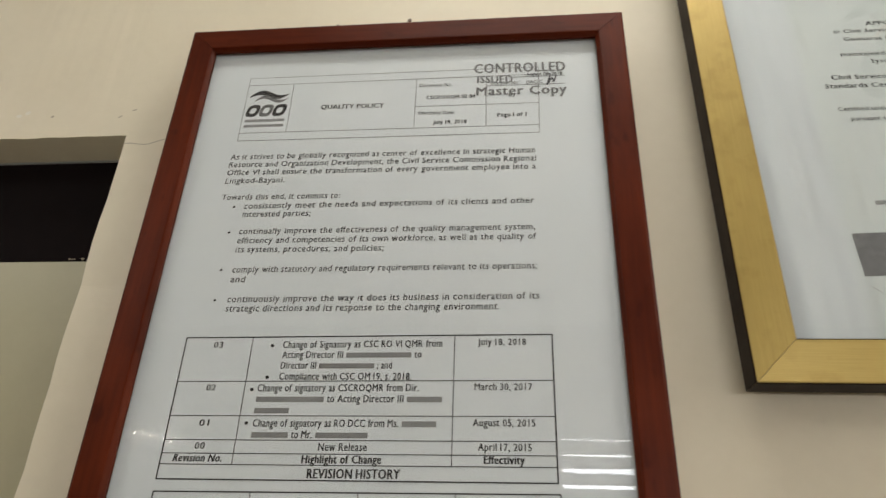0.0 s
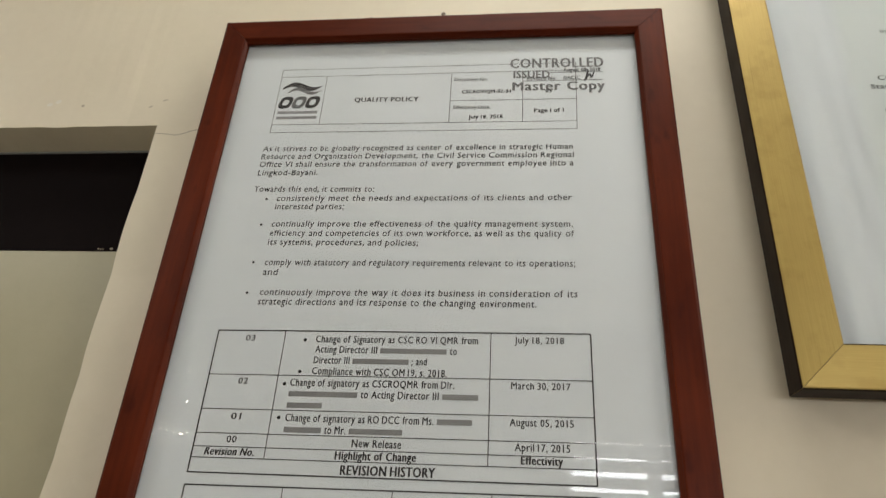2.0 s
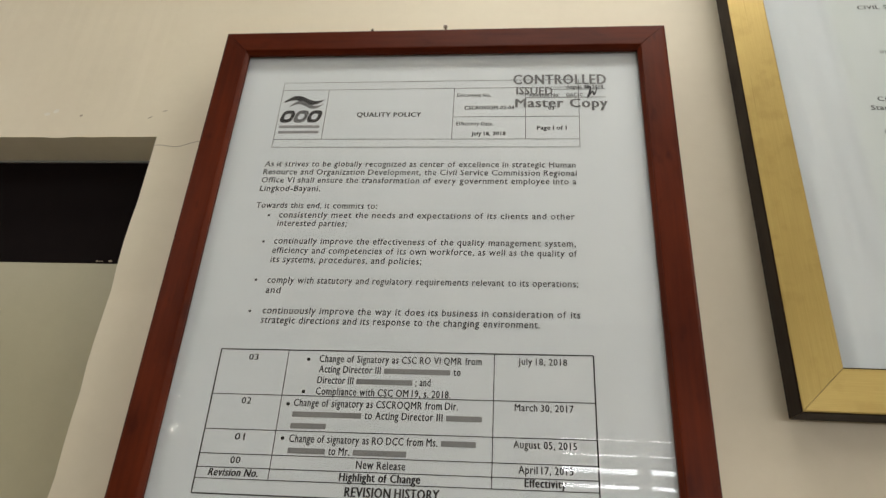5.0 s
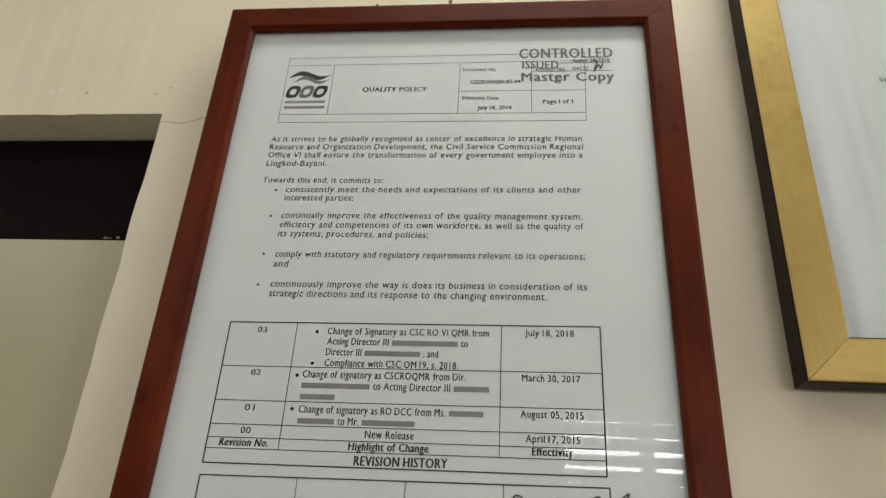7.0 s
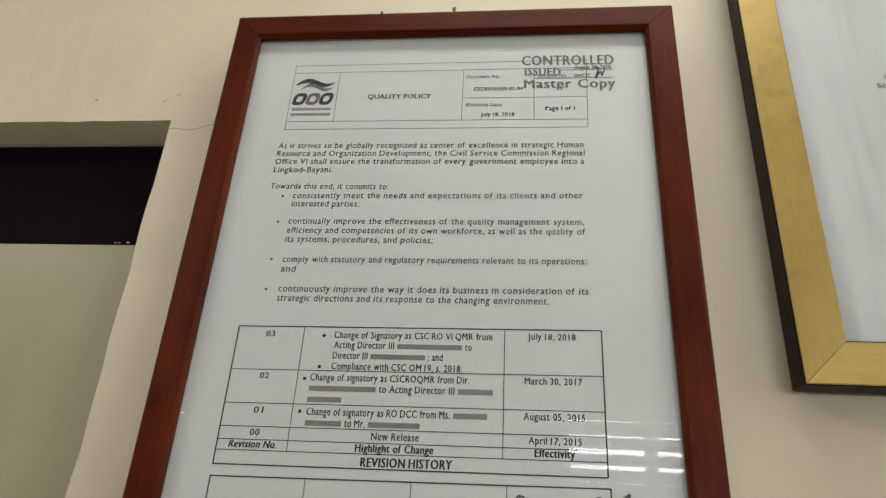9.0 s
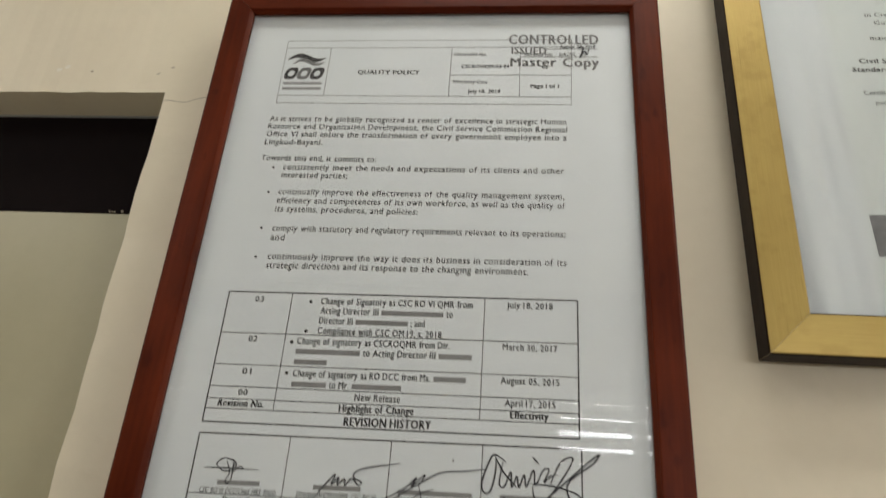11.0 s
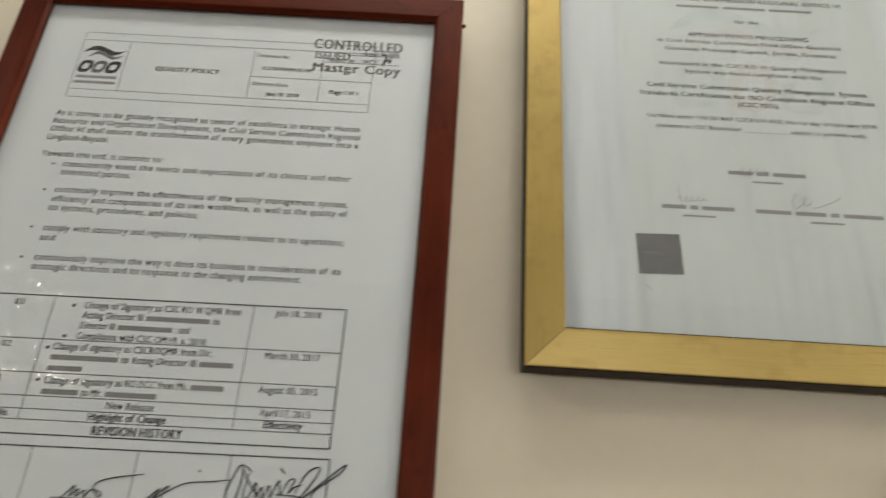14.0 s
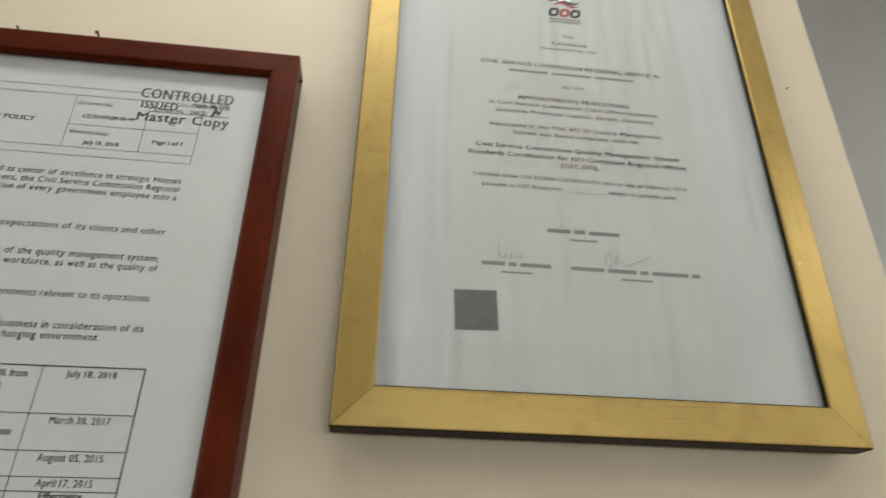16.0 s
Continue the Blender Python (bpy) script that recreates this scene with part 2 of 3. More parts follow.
def ribbon(pts, w, y):
    """A pen stroke or hairline: a strip along a smooth line through pts, thinner at its ends."""
    pts = [Vector(p) for p in pts]
    fine = []
    for i in range(len(pts) - 1):
        p0, p1, p2, p3 = pts[max(i - 1, 0)], pts[i], pts[i + 1], pts[min(i + 2, len(pts) - 1)]
        for k in range(6):
            s = k / 6
            fine.append(0.5 * (2 * p1 + (p2 - p0) * s + (2 * p0 - 5 * p1 + 4 * p2 - p3) * s * s + (3 * p1 - p0 - 3 * p2 + p3) * s ** 3))
    fine.append(pts[-1])
    bm = bmesh.new()
    w *= 1.25
    last = None
    for i, p in enumerate(fine):
        d = fine[min(i + 1, len(fine) - 1)] - fine[max(i - 1, 0)]
        d = d.normalized() if d.length > 1e-9 else Vector((1, 0))
        half = w / 2 * (0.45 + 0.55 * min(1, i / 5, (len(fine) - 1 - i) / 5))
        n = Vector((-d.y, d.x)) * half
        yy = y - 0.00001 * (i % 7)
        pair = [bm.verts.new((p.x + n.x, yy, p.y + n.y)), bm.verts.new((p.x - n.x, yy, p.y - n.y))]
        if last:
            bm.faces.new((last[0], last[1], pair[1], pair[0]))
        last = pair
    return bm


def blob(bm, x, z, rx, rz, y, n=12, turn=0.0):
    c, s = math.cos(turn), math.sin(turn)
    bm.faces.new([bm.verts.new((x + c * rx * math.cos(a) - s * rz * math.sin(a), y, z + s * rx * math.cos(a) + c * rz * math.sin(a))) for a in (2 * math.pi * i / n for i in range(n))])
    return bm


WORDS = {}


def word(text, lean):
    """The flat mesh of one word at cap height 1: its points and faces, and its width."""
    key = (text, lean)
    if key not in WORDS:
        cu = bpy.data.curves.new("word", "FONT")
        cu.body, cu.shear, cu.resolution_u, cu.space_character = text, lean, 2, 1.10
        ob = new("word", cu)
        dg = bpy.context.evaluated_depsgraph_get()
        me = bpy.data.meshes.new_from_object(ob.evaluated_get(dg))
        small = text != text.upper()
        pts = [(v.co.x / 0.73, (0.95 * v.co.y / 0.682) if not small else v.co.y * 1.56 if v.co.y < 0.449 else 0.70 + (v.co.y - 0.449) * 1.073) for v in me.vertices]
        lo = min(p[0] for p in pts)
        WORDS[key] = [(x - lo, y) for x, y in pts], [tuple(p.vertices) for p in me.polygons], max(p[0] for p in pts) - lo
        bpy.data.objects.remove(ob)
        bpy.data.curves.remove(cu)
        bpy.data.meshes.remove(me)
    return WORDS[key]


def text_line(text, x0, x1, z0, z1, cap, y, bold=0.0, lean=0.0, spread=False):
    """A line of print that fills x0..x1. A token #n is a plain bar n letters long, in place of a name; spread: the gaps take up the slack."""
    tokens = text.split(" ")
    sizes = []
    for k in tokens:
        sizes.append(0.66 * int(k[1:]) if k.startswith("#") else word(k, lean)[2])
    gap = 0.60
    span = (x1 - x0) / cap
    squeeze = span / (sum(sizes) + gap * (len(tokens) - 1))
    if spread and len(tokens) > 1:
        squeeze = min(squeeze, 1.15)
        gap = (span / squeeze - sum(sizes)) / (len(tokens) - 1)
    bm = bmesh.new()
    slope = (z1 - z0) / (x1 - x0)
    at = 0.0
    for k, w in zip(tokens, sizes):
        if k.startswith("#"):
            pts, polys = [(0, 0.04), (w, 0.04), (w, 0.74), (0, 0.74)], [(0, 1, 2, 3)]
        else:
            pts, polys, _ = word(k, lean)
        strokes = [0.0] if k.startswith("#") or not bold else [-bold, 0.0, bold]
        for n, shift in enumerate(strokes):
            vs = []
            for px, pz in pts:
                x = x0 + cap * squeeze * (at + px + shift)
                vs.append(bm.verts.new((x, y - 0.00002 * n, z0 + slope * (x - x0) + cap * pz)))
            for p in polys:
                bm.faces.new([vs[i] for i in p]).material_index = k.startswith("#")
        at += w + gap
    return bm


# ---- large structure ----
WALL_Y = 0.72


def ragged(bm, where, amount, seed):
    """Plaster arrises are never dead straight."""
    for v in bm.verts:
        if where(v.co):
            n = noise.noise_vector(Vector((v.co.x * 23 + seed, v.co.y * 9, v.co.z * 23)))
            v.co += n * amount
    return bm


def wall_piece(bm, x0, x1, y0, y1, z0, z1, cuts_x, cuts_z):
    """A box with its front cut finely, so that its edges may waver."""
    m = add_box(bmesh.new(), x0, x1, y0, y1, z0, z1)
    for i in range(1, cuts_x):
        bmesh.ops.bisect_plane(m, geom=m.verts[:] + m.edges[:] + m.faces[:], plane_co=(x0 + (x1 - x0) * i / cuts_x, 0, 0), plane_no=(1, 0, 0))
    for i in range(1, cuts_z):
        bmesh.ops.bisect_plane(m, geom=m.verts[:] + m.edges[:] + m.faces[:], plane_co=(0, 0, z0 + (z1 - z0) * i / cuts_z), plane_no=(0, 0, 1))
    me = bpy.data.meshes.new("piece")
    m.to_mesh(me)
    m.free()
    bm.from_mesh(me)
    bpy.data.meshes.remove(me)


DOOR_X0, DOOR_X1, DOOR_TOP = -1.43, -0.527, 2.1415
bm = bmesh.new()
wall_piece(bm, DOOR_X1, 0.953, WALL_Y, 0.86, 0.0, 3.4, 6, 110)
ragged(bm, lambda c: c.x < DOOR_X1 + 0.001 and c.y < WALL_Y + 0.001 and c.z < DOOR_TOP - 0.02, 0.0022, 3)
ragged(bm, lambda c: c.x > 0.952 and c.y < WALL_Y + 0.001, 0.0008, 5)
wall_piece(bm, DOOR_X0, DOOR_X1, WALL_Y, 0.86, DOOR_TOP, 3.4, 60, 2)
ragged(bm, lambda c: c.z < DOOR_TOP + 0.001 and c.y < WALL_Y + 0.001 and c.x < DOOR_X1 - 0.02, 0.0028, 8)
wall_piece(bm, -4.0, DOOR_X0, WALL_Y, 0.86, 0.0, 3.4, 2, 2)
for f in bm.faces:
    f.normal_update()
    if f.normal.z < -0.8 and abs(f.calc_center_median().z - DOOR_TOP) < 0.01:
        f.material_index = 1
solo("wall_north", bm, [CREAM, SOFFIT], (0, WALL_Y, 0), "cream painted plaster wall with a doorway", "wall", kind="structure")

solo("wall_passage", box(0.3, 3.2, 1.22, 1.34, 0, 3.4), GREY_BLUE, (1.8, 1.28, 0), "grey-blue painted wall beyond the corner", "wall", kind="structure")
solo("wall_passage_end", box(0.20, 0.30, 0.86, 1.34, 0, 3.4), GREY_BLUE, (0.25, 1.1, 0), "grey-blue painted wall closing the passage", "wall", kind="structure")
solo("wall_west", box(-4.12, -4.0, -3.6, 0.86, 0, 3.4), CREAM, (-4.06, -1.4, 0), "cream painted plaster wall", "wall", kind="structure")

bm = bmesh.new()
for a in ((-4.12, 0.335, 0, 3.4), (2.05, 3.32, 0, 3.4), (0.335, 2.05, 0, 1.1), (0.335, 2.05, 2.60, 3.4)):
    add_box(bm, a[0], a[1], -3.72, -3.6, a[2], a[3])
solo("wall_south", bm, DIM_BACK_WALL, (0, -3.66, 0), "unseen back wall with a louvred window, darkened to dim reflections in the glass", "wall", kind="structure")

bm = bmesh.new()
for a in ((-3.6, -2.65, 0, 3.4), (-1.15, 1.87, 0, 3.4), (-2.65, -1.15, 0, 1.1), (-2.65, -1.15, 2.4, 3.4)):
    add_box(bm, 3.2, 3.32, a[0], a[1], a[2], a[3])
solo("wall_east", bm, CREAM, (3.26, -0.9, 0), "cream painted plaster wall with an added window opening", "wall", kind="structure")

floor = solo("floor", box(-4.12, 3.32, -3.72, 1.87, -0.12, -0.004), JOINT, (0, -1, -0.004), "beige tiled floor", "floor", kind="structure")
solo("ceiling", box(-4.12, 3.32, -3.72, 1.87, 3.4, 3.52), WHITE_CEILING, (0, -1, 3.4), "white painted ceiling", "ceiling", kind="structure")

# ---- doorway: dark transom over a pale board ----
door = thing("door_1", (-0.98, 0.80, 0), "pale painted door board under a dark transom", "door", kind="structure")
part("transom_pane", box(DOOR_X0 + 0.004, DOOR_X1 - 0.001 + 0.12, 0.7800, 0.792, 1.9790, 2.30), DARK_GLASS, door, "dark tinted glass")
part("transom_bead", box(DOOR_X0 + 0.004, DOOR_X1 - 0.002, 0.7765, 0.7797, DOOR_TOP - 0.0032, DOOR_TOP - 0.0014), SLAT, door, "thin grey bead")
part("door_leaf", box(DOOR_X0 + 0.004, DOOR_X1 + 0.10, 0.7805, 0.82, 0.004, 1.9785, bevel=0.001), PALE_BOARD, door)
bm = bmesh.new()
rng = random.Random(4)
for i in range(4):
    x, r = -0.600 + 0.022 * rng.random(), 0.0008 + 0.0014 * rng.random()
    bmesh.ops.create_icosphere(bm, subdivisions=1, radius=r, matrix=Matrix.Translation((x, 0.7785, 1.9800 + r * 0.6)) @ Matrix.Diagonal((1.4, 0.8, 0.9, 1)))
part("plaster_crumbs", bm, SCAR, door, "pale plaster crumbs")

# ---- marks on the wall ----
bm = ribbon([(-0.526 + 0.006 * i, 2.1275 + 0.0012 * math.sin(i * 0.9) + 0.0035 * (i / 9) ** 3 - 0.002 * math.sin(i * 0.35)) for i in range(19)], 0.0008, WALL_Y - 0.0002)
crack = thing("wall_crack", (-0.49, WALL_Y, 2.128), "hairline crack in the plaster beside the doorway", "crack")
part("crack_line", bm, CRACK, crack)


def scar(x, z, rx, rz, turn, mat, label):
    bm = bmesh.new()
    blob(bm, x, z, rx, rz, WALL_Y - 0.0002, 9, turn)
    solo("wall_scar", bm, mat, (x, WALL_Y - 0.0002, z), label, "mark", group="marks on the wall")


scar(-0.648, 2.178, 0.0026, 0.0021, 0.3, SCAR, "old nail hole in cream plaster")
scar(-0.545, 2.174, 0.0040, 0.0009, 0.5, SCAR, "short scratch in cream plaster")
scar(-0.526, 2.185, 0.0040, 0.0009, 0.25, SCAR, "short scratch in cream plaster")
scar(-0.700, 2.181, 0.0046, 0.0030, 0.1, FILLER, "chip of white filler on cream plaster")
scar(-0.688, 2.186, 0.0046, 0.0034, 0.5, FILLER, "chip of white filler on cream plaster")


def nail(x, z, out, r, y=WALL_Y):
    e = thing("nail", (x, y, z), "small rusty nail driven into the wall", "nail", group="nails in the wall")
    part("shank", add_rod(bmesh.new(), (x, y + 0.01, z), (x, y - out, z + 0.001), r * 0.5, n=8), STEEL, e)
    part("head", add_rod(bmesh.new(), (x, y - out, z + 0.001), (x, y - out - 0.0012, z + 0.0011), r, n=10), STEEL, e)


nail(0.886, 2.349, 0.002, 0.0014)
nail(-0.1405, 2.3160, 0.014, 0.0030)
nail(-0.2440, 2.3125, 0.014, 0.0020)

hook = thing("wall_hook", (0.645, WALL_Y, 1.60), "small grey-brown metal double hook fixed to the wall", "hook")
part("plate", box(0.623, 0.667, 0.714, 0.7205, 1.600, 1.672, bevel=0.003), HOOK_PAINT, hook)
part("arm", box(0.630, 0.661, 0.684, 0.7145, 1.648, 1.693, bevel=0.005), HOOK_PAINT, hook)
for x, tip, top, r in ((0.632, 0.622, 1.7015, 0.0066), (0.648, 0.6435, 1.7050, 0.0038)):
    bm = add_rod(bmesh.new(), (x, 0.692, 1.680), (tip, 0.688, top), r, r * 0.75, n=12)
    bmesh.ops.create_icosphere(bm, subdivisions=2, radius=r * 0.8, matrix=Matrix.Translation((tip, 0.688, top)))
    part("prong", bm, HOOK_PAINT, hook)

# ---- mahogany frame with the policy sheet ----
PX0, PX1, PZ0, PZ1 = -0.4315, 0.1450, 1.448, 2.2715
W = 0.0362
policy = thing("picture_frame", (-0.144, 0.69, PZ0), "glossy mahogany frame holding a printed policy sheet behind glass", "picture frame", group="frames on the wall")
prof = [(0.0, 0.712), (0.0, 0.6665), (0.0012, 0.6638), (0.0040, 0.6626), (0.0306, 0.6626), (0.0322, 0.6630), (0.0330, 0.6645), (W, 0.6680), (W, 0.6720), (0.024, 0.6722), (0.024, 0.712)]
for side in ("top", "bottom", "left", "right"):
    a = "x" if side in ("top", "bottom") else "z"
    part("rail", rail(side, PX0, PX1, PZ0, PZ1, prof, [0] * 11), MAHOGANY[a], policy)
pane = part("pane", box(PX0 + 0.025, PX1 - 0.025, 0.6724, 0.6742, PZ0 + 0.025, PZ1 - 0.025), GLASS, policy, "clear glass")
pane.visible_shadow = False
part("backing_board", box(PX0 + 0.025, PX1 - 0.025, 0.6775, 0.6815, PZ0 + 0.025, PZ1 - 0.025), BOARD, policy)
doc = part("document", box(PX0 + 0.0255, PX1 - 0.0255, 0.6760, 0.6772, PZ0 + 0.0255, PZ1 - 0.0255), PAPER, policy, "white sheet printed with a policy and a revision table")
part("side_peg", add_rod(bmesh.new(), (PX1 - 0.002, 0.690, 2.250), (PX1 + 0.004, 0.690, 2.250), 0.0028, 0.0022, n=10), MAHOGANY["x"], policy)

T = 0.67575  # print on the sheet

BODY = [
    ("As it strives to be globally recognized as center of excellence in strategic Human", -0.346, 0.028, 2.065, 2.064, 1),
    ("Resource and Organization Development, the Civil Service Commission Regional", -0.346, 0.029, 2.0535, 2.0525, 1),
    ("Office VI shall ensure the transformation of every government employee into a", -0.346, 0.028, 2.042, 2.041, 1),
    ("Lingkod-Bayani.", -0.346, -0.272, 2.030, 2.030, 0),
    ("Towards this end, it commits to:", -0.346, -0.201, 2.007, 2.0065, 0),
    ("consistently meet the needs and expectations of its clients and other", -0.316, 0.025, 1.994, 1.995, 1),
    ("interested parties;", -0.316, -0.234, 1.983, 1.983, 0),
    ("continually improve the effectiveness of the quality management system,", -0.316, 0.025, 1.960, 1.961, 1),
    ("efficiency and competencies of its own workforce, as well as the quality of", -0.316, 0.026, 1.948, 1.949, 1),
    ("its systems, procedures, and policies;", -0.316, -0.144, 1.9365, 1.9365, 0),
    ("comply with statutory and regulatory requirements relevant to its operations;", -0.315, 0.026, 1.911, 1.913, 1),
    ("and", -0.315, -0.298, 1.899, 1.899, 0),
    ("continuously improve the way it does its business in consideration of its", -0.314, 0.027, 1.875, 1.878, 1),
    ("strategic directions and its response to the changing environment.", -0.314, -0.015, 1.864, 1.866, 0),
]
for s, x0, x1, z0, z1, full in BODY:
    part("text_line", text_line(s, x0, x1, z0, z1, 0.0079, T, 0.015, 0.05, bool(full)), [INK, BAR_INK], doc)
for z in (1.998, 1.9635, 1.9155, 1.8785):
    part("bullet", blob(bmesh.new(), -0.3285, z - 0.001, 0.0016, 0.0016, T, 8), INK, doc)

# heading box
HEAD = [
    ("QUALITY POLICY", -0.240, -0.159, 2.139, 2.1385, 0.0072, 0.050, 0),
    ("Document No.", -0.115, -0.073, 2.169, 2.1685, 0.0056, 0.016, 0),
    ("CSCROVIQM-02-04", -0.105, -0.044, 2.149, 2.149, 0.0058, 0.045, 0),
    ("Effectivity Date:", -0.114, -0.069, 2.125, 2.1245, 0.0056, 0.016, 0),
    ("July 18, 2018", -0.095, -0.054, 2.110, 2.110, 0.0058, 0.045, 0),
    ("Page 1 of 1", -0.016, 0.019, 2.118, 2.118, 0.0062, 0.045, 0),
    ("03", -0.002, 0.005, 2.148, 2.148, 0.0058, 0.045, 0),
]
for s, x0, x1, z0, z1, cap, bold, lean in HEAD:
    part("text_line", text_line(s, x0, x1, z0, z1, cap, T, bold, lean), [INK, BAR_INK], doc)
for x0, z0, x1, z1 in ((-0.342, 2.194, 0.036, 2.195), (-0.342, 2.182, 0.036, 2.183), (-0.342, 2.105, 0.034, 2.1045), (-0.342, 2.093, 0.034, 2.093),
                       (-0.342, 2.194, -0.342, 2.093), (0.0355, 2.195, 0.034, 2.093), (-0.281, 2.182, -0.281, 2.105), (-0.119, 2.182, -0.119, 2.105),
                       (-0.030, 2.183, -0.030, 2.105), (-0.119, 2.138, 0.034, 2.138)):
    part("rule_line", strip(bmesh.new(), x0, z0, x1, z1, 0.0006, T), FAINT_INK, doc)


def emblem(parent, x, z, w, y, dark, mid, tails):
    """The office's mark as plain shapes: two waves over three slanted rings, and bars below."""
    for k, (lift, thick) in enumerate(((0.40, 0.15), (0.27, 0.11))):
        bm = bmesh.new()
        up, lo = [], []
        for i in range(15):
            s = i / 14
            m = lift + 0.10 * math.sin(2 * math.pi * (s * 0.95 + 0.02)) + 0.12 * s
            h = thick * math.sin(math.pi * min(1, 0.04 + s)) ** 0.7
            px = x + w * (-0.46 + 0.14 * k + s * (0.98 - 0.16 * k))
            up.append(bm.verts.new((px, y, z + w * (m + h / 2))))
            lo.append(bm.verts.new((px, y, z + w * (m - h / 2))))
        for i in range(14):
            bm.faces.new((up[i], lo[i], lo[i + 1], up[i + 1]))
        bmesh.ops.translate(bm, verts=bm.verts, vec=(0, -0.00004 * k, 0))
        part("emblem_wave", bm, mid if k else dark, parent)
    for k in range(3):
        bm = bmesh.new()
        outer, inner = [], []
        for i in range(20):
            a = 2 * math.pi * i / 20
            ca, sa = math.copysign(abs(math.cos(a)) ** 0.7, math.cos(a)), math.copysign(abs(math.sin(a)) ** 0.7, math.sin(a))
            for ring, f in ((outer, 1.0), (inner, 0.46)):
                dz = 0.175 * sa * f
                ring.append(bm.verts.new((x + w * (-0.32 + 0.32 * k + 0.155 * ca * f + 0.25 * dz), y, z + w * dz)))
        for i in range(20):
            j = (i + 1) % 20
            bm.faces.new((outer[i], outer[j], inner[j], inner[i]))
        part("emblem_ring", bm, mid if k == 1 else dark, parent)
    for dz in tails:
        part("emblem_bar", strip(bmesh.new(), x - 0.47 * w, z + dz * w, x + 0.47 * w, z + dz * w, 0.075 * w, y), PALE_PEN, parent)


emblem(doc, -0.312, 2.140, 0.055, T, INK, STAMP_INK, (-0.29, -0.44))

# grey stamp over the corner of the heading
for s, x0, x1, z0, z1, cap in (("CONTROLLED", -0.045, 0.069, 2.188, 2.187, 0.0160), ("ISSUED", -0.041, 0.003, 2.172, 2.171, 0.0120), ("Master Copy", -0.042, 0.069, 2.152, 2.151, 0.0135)):
    part("stamp_line", text_line(s, x0, x1, z0, z1, cap, T - 0.0002, 0.045, 0), STAMP_INK, doc, "smudged grey rubber stamp")
for x0, x1, z in ((0.000, 0.068, 2.1795), (-0.030, 0.068, 2.1668)):
    part("rule_line", strip(bmesh.new(), x0, z, x1, z, 0.0009, T - 0.0001), STAMP_INK, doc)
for s, x0, x1, z, cap in (("August 08, 2018", 0.0205, 0.0650, 2.1805, 0.0056), ("Revision No:", -0.0245, 0.0115, 2.1680, 0.0060), ("OACSC", 0.0200, 0.0400, 2.1682, 0.0054)):
    part("text_line", text_line(s, x0, x1, z, z, cap, T - 0.0001, 0.03), INK if cap < 0.0058 else STAMP_INK, doc)
part("pen_stroke", ribbon([(0.043, 2.181), (0.050, 2.182), (0.047, 2.170), (0.046, 2.166), (0.052, 2.176), (0.054, 2.170), (0.058, 2.182)], 0.0016, T - 0.0003), PEN, doc)

# revision table
LEFT, RIGHT = -0.351, 0.0385
ROWS_Z = (1.8340, 1.7862, 1.7508, 1.7270, 1.7140, 1.7035, 1.6895)
for i, z in enumerate(ROWS_Z):
    part("rule_line", strip(bmesh.new(), LEFT, z, RIGHT, z + 0.0045, 0.0013 if i in (0, 6) else 0.0008, T), INK, doc)
for x, w, lo in ((LEFT, 0.0014, 6), (-0.277, 0.0008, 5), (-0.061, 0.0008, 5), (RIGHT, 0.0014, 6)):
    s = (x - LEFT) / (RIGHT - LEFT) * 0.0045
    part("rule_line", strip(bmesh.new(), x, ROWS_Z[0] + s, x, ROWS_Z[lo] + s, w, T), INK, doc)
CHANGES = [
    ("Change of Signatory as CSC RO VI QMR from", -0.243, -0.074, 1.8230, 1.8250),
    ("Acting Director III #18 to", -0.242, -0.095, 1.8120, 1.8132),
    ("Director III #16 ; and", -0.242, -0.125, 1.8005, 1.8015),
    ("Compliance with CSC OM 19, s. 2018.", -0.242, -0.104, 1.7890, 1.7900),
    ("Change of signatory as CSCROQMR from Dir.", -0.263, -0.096, 1.7765, 1.7785),
    ("#18 to Acting Director III #9", -0.263, -0.072, 1.7655, 1.7675),
    ("#9", -0.263, -0.227, 1.7540, 1.7545),
    ("Change of signatory as RO DCC from Ms. #9", -0.262, -0.077, 1.7410, 1.7432),
    ("#10 to Mr. #14", -0.262, -0.144, 1.7300, 1.7312),
    ("New Release", -0.192, -0.144, 1.7190, 1.7194),
]
for s, x0, x1, z0, z1 in CHANGES:
    part("text_line", text_line(s, x0, x1, z0, z1, 0.0077, T, 0.028), [INK, BAR_INK], doc)
for x, z in ((-0.2545, 1.8255), (-0.2550, 1.7915), (-0.2690, 1.7785), (-0.2690, 1.7445)):
    part("bullet", blob(bmesh.new(), x, z, 0.0019, 0.0019, T, 10), INK, doc)
CELLS = [
    ("03", -0.319, -0.309, 1.8230, 1.8232, 0.0068, 0.025), ("02", -0.318, -0.308, 1.7770, 1.7772, 0.0068, 0.025),
    ("01", -0.318, -0.308, 1.7410, 1.7412, 0.0068, 0.025), ("00", -0.318, -0.308, 1.7185, 1.7187, 0.0068, 0.025),
    ("July 18, 2018", -0.037, 0.012, 1.8268, 1.8272, 0.0072, 0.026), ("March 30, 2017", -0.040, 0.017, 1.7802, 1.7807, 0.0072, 0.026),
    ("August 05, 2015", -0.041, 0.019, 1.7448, 1.7453, 0.0072, 0.026), ("April 17, 2015", -0.036, 0.015, 1.7218, 1.7223, 0.0072, 0.026),
]
for s, x0, x1, z0, z1, cap, bold in CELLS:
    part("text_line", text_line(s, x0, x1, z0, z1, cap, T, bold), [INK, BAR_INK], doc)
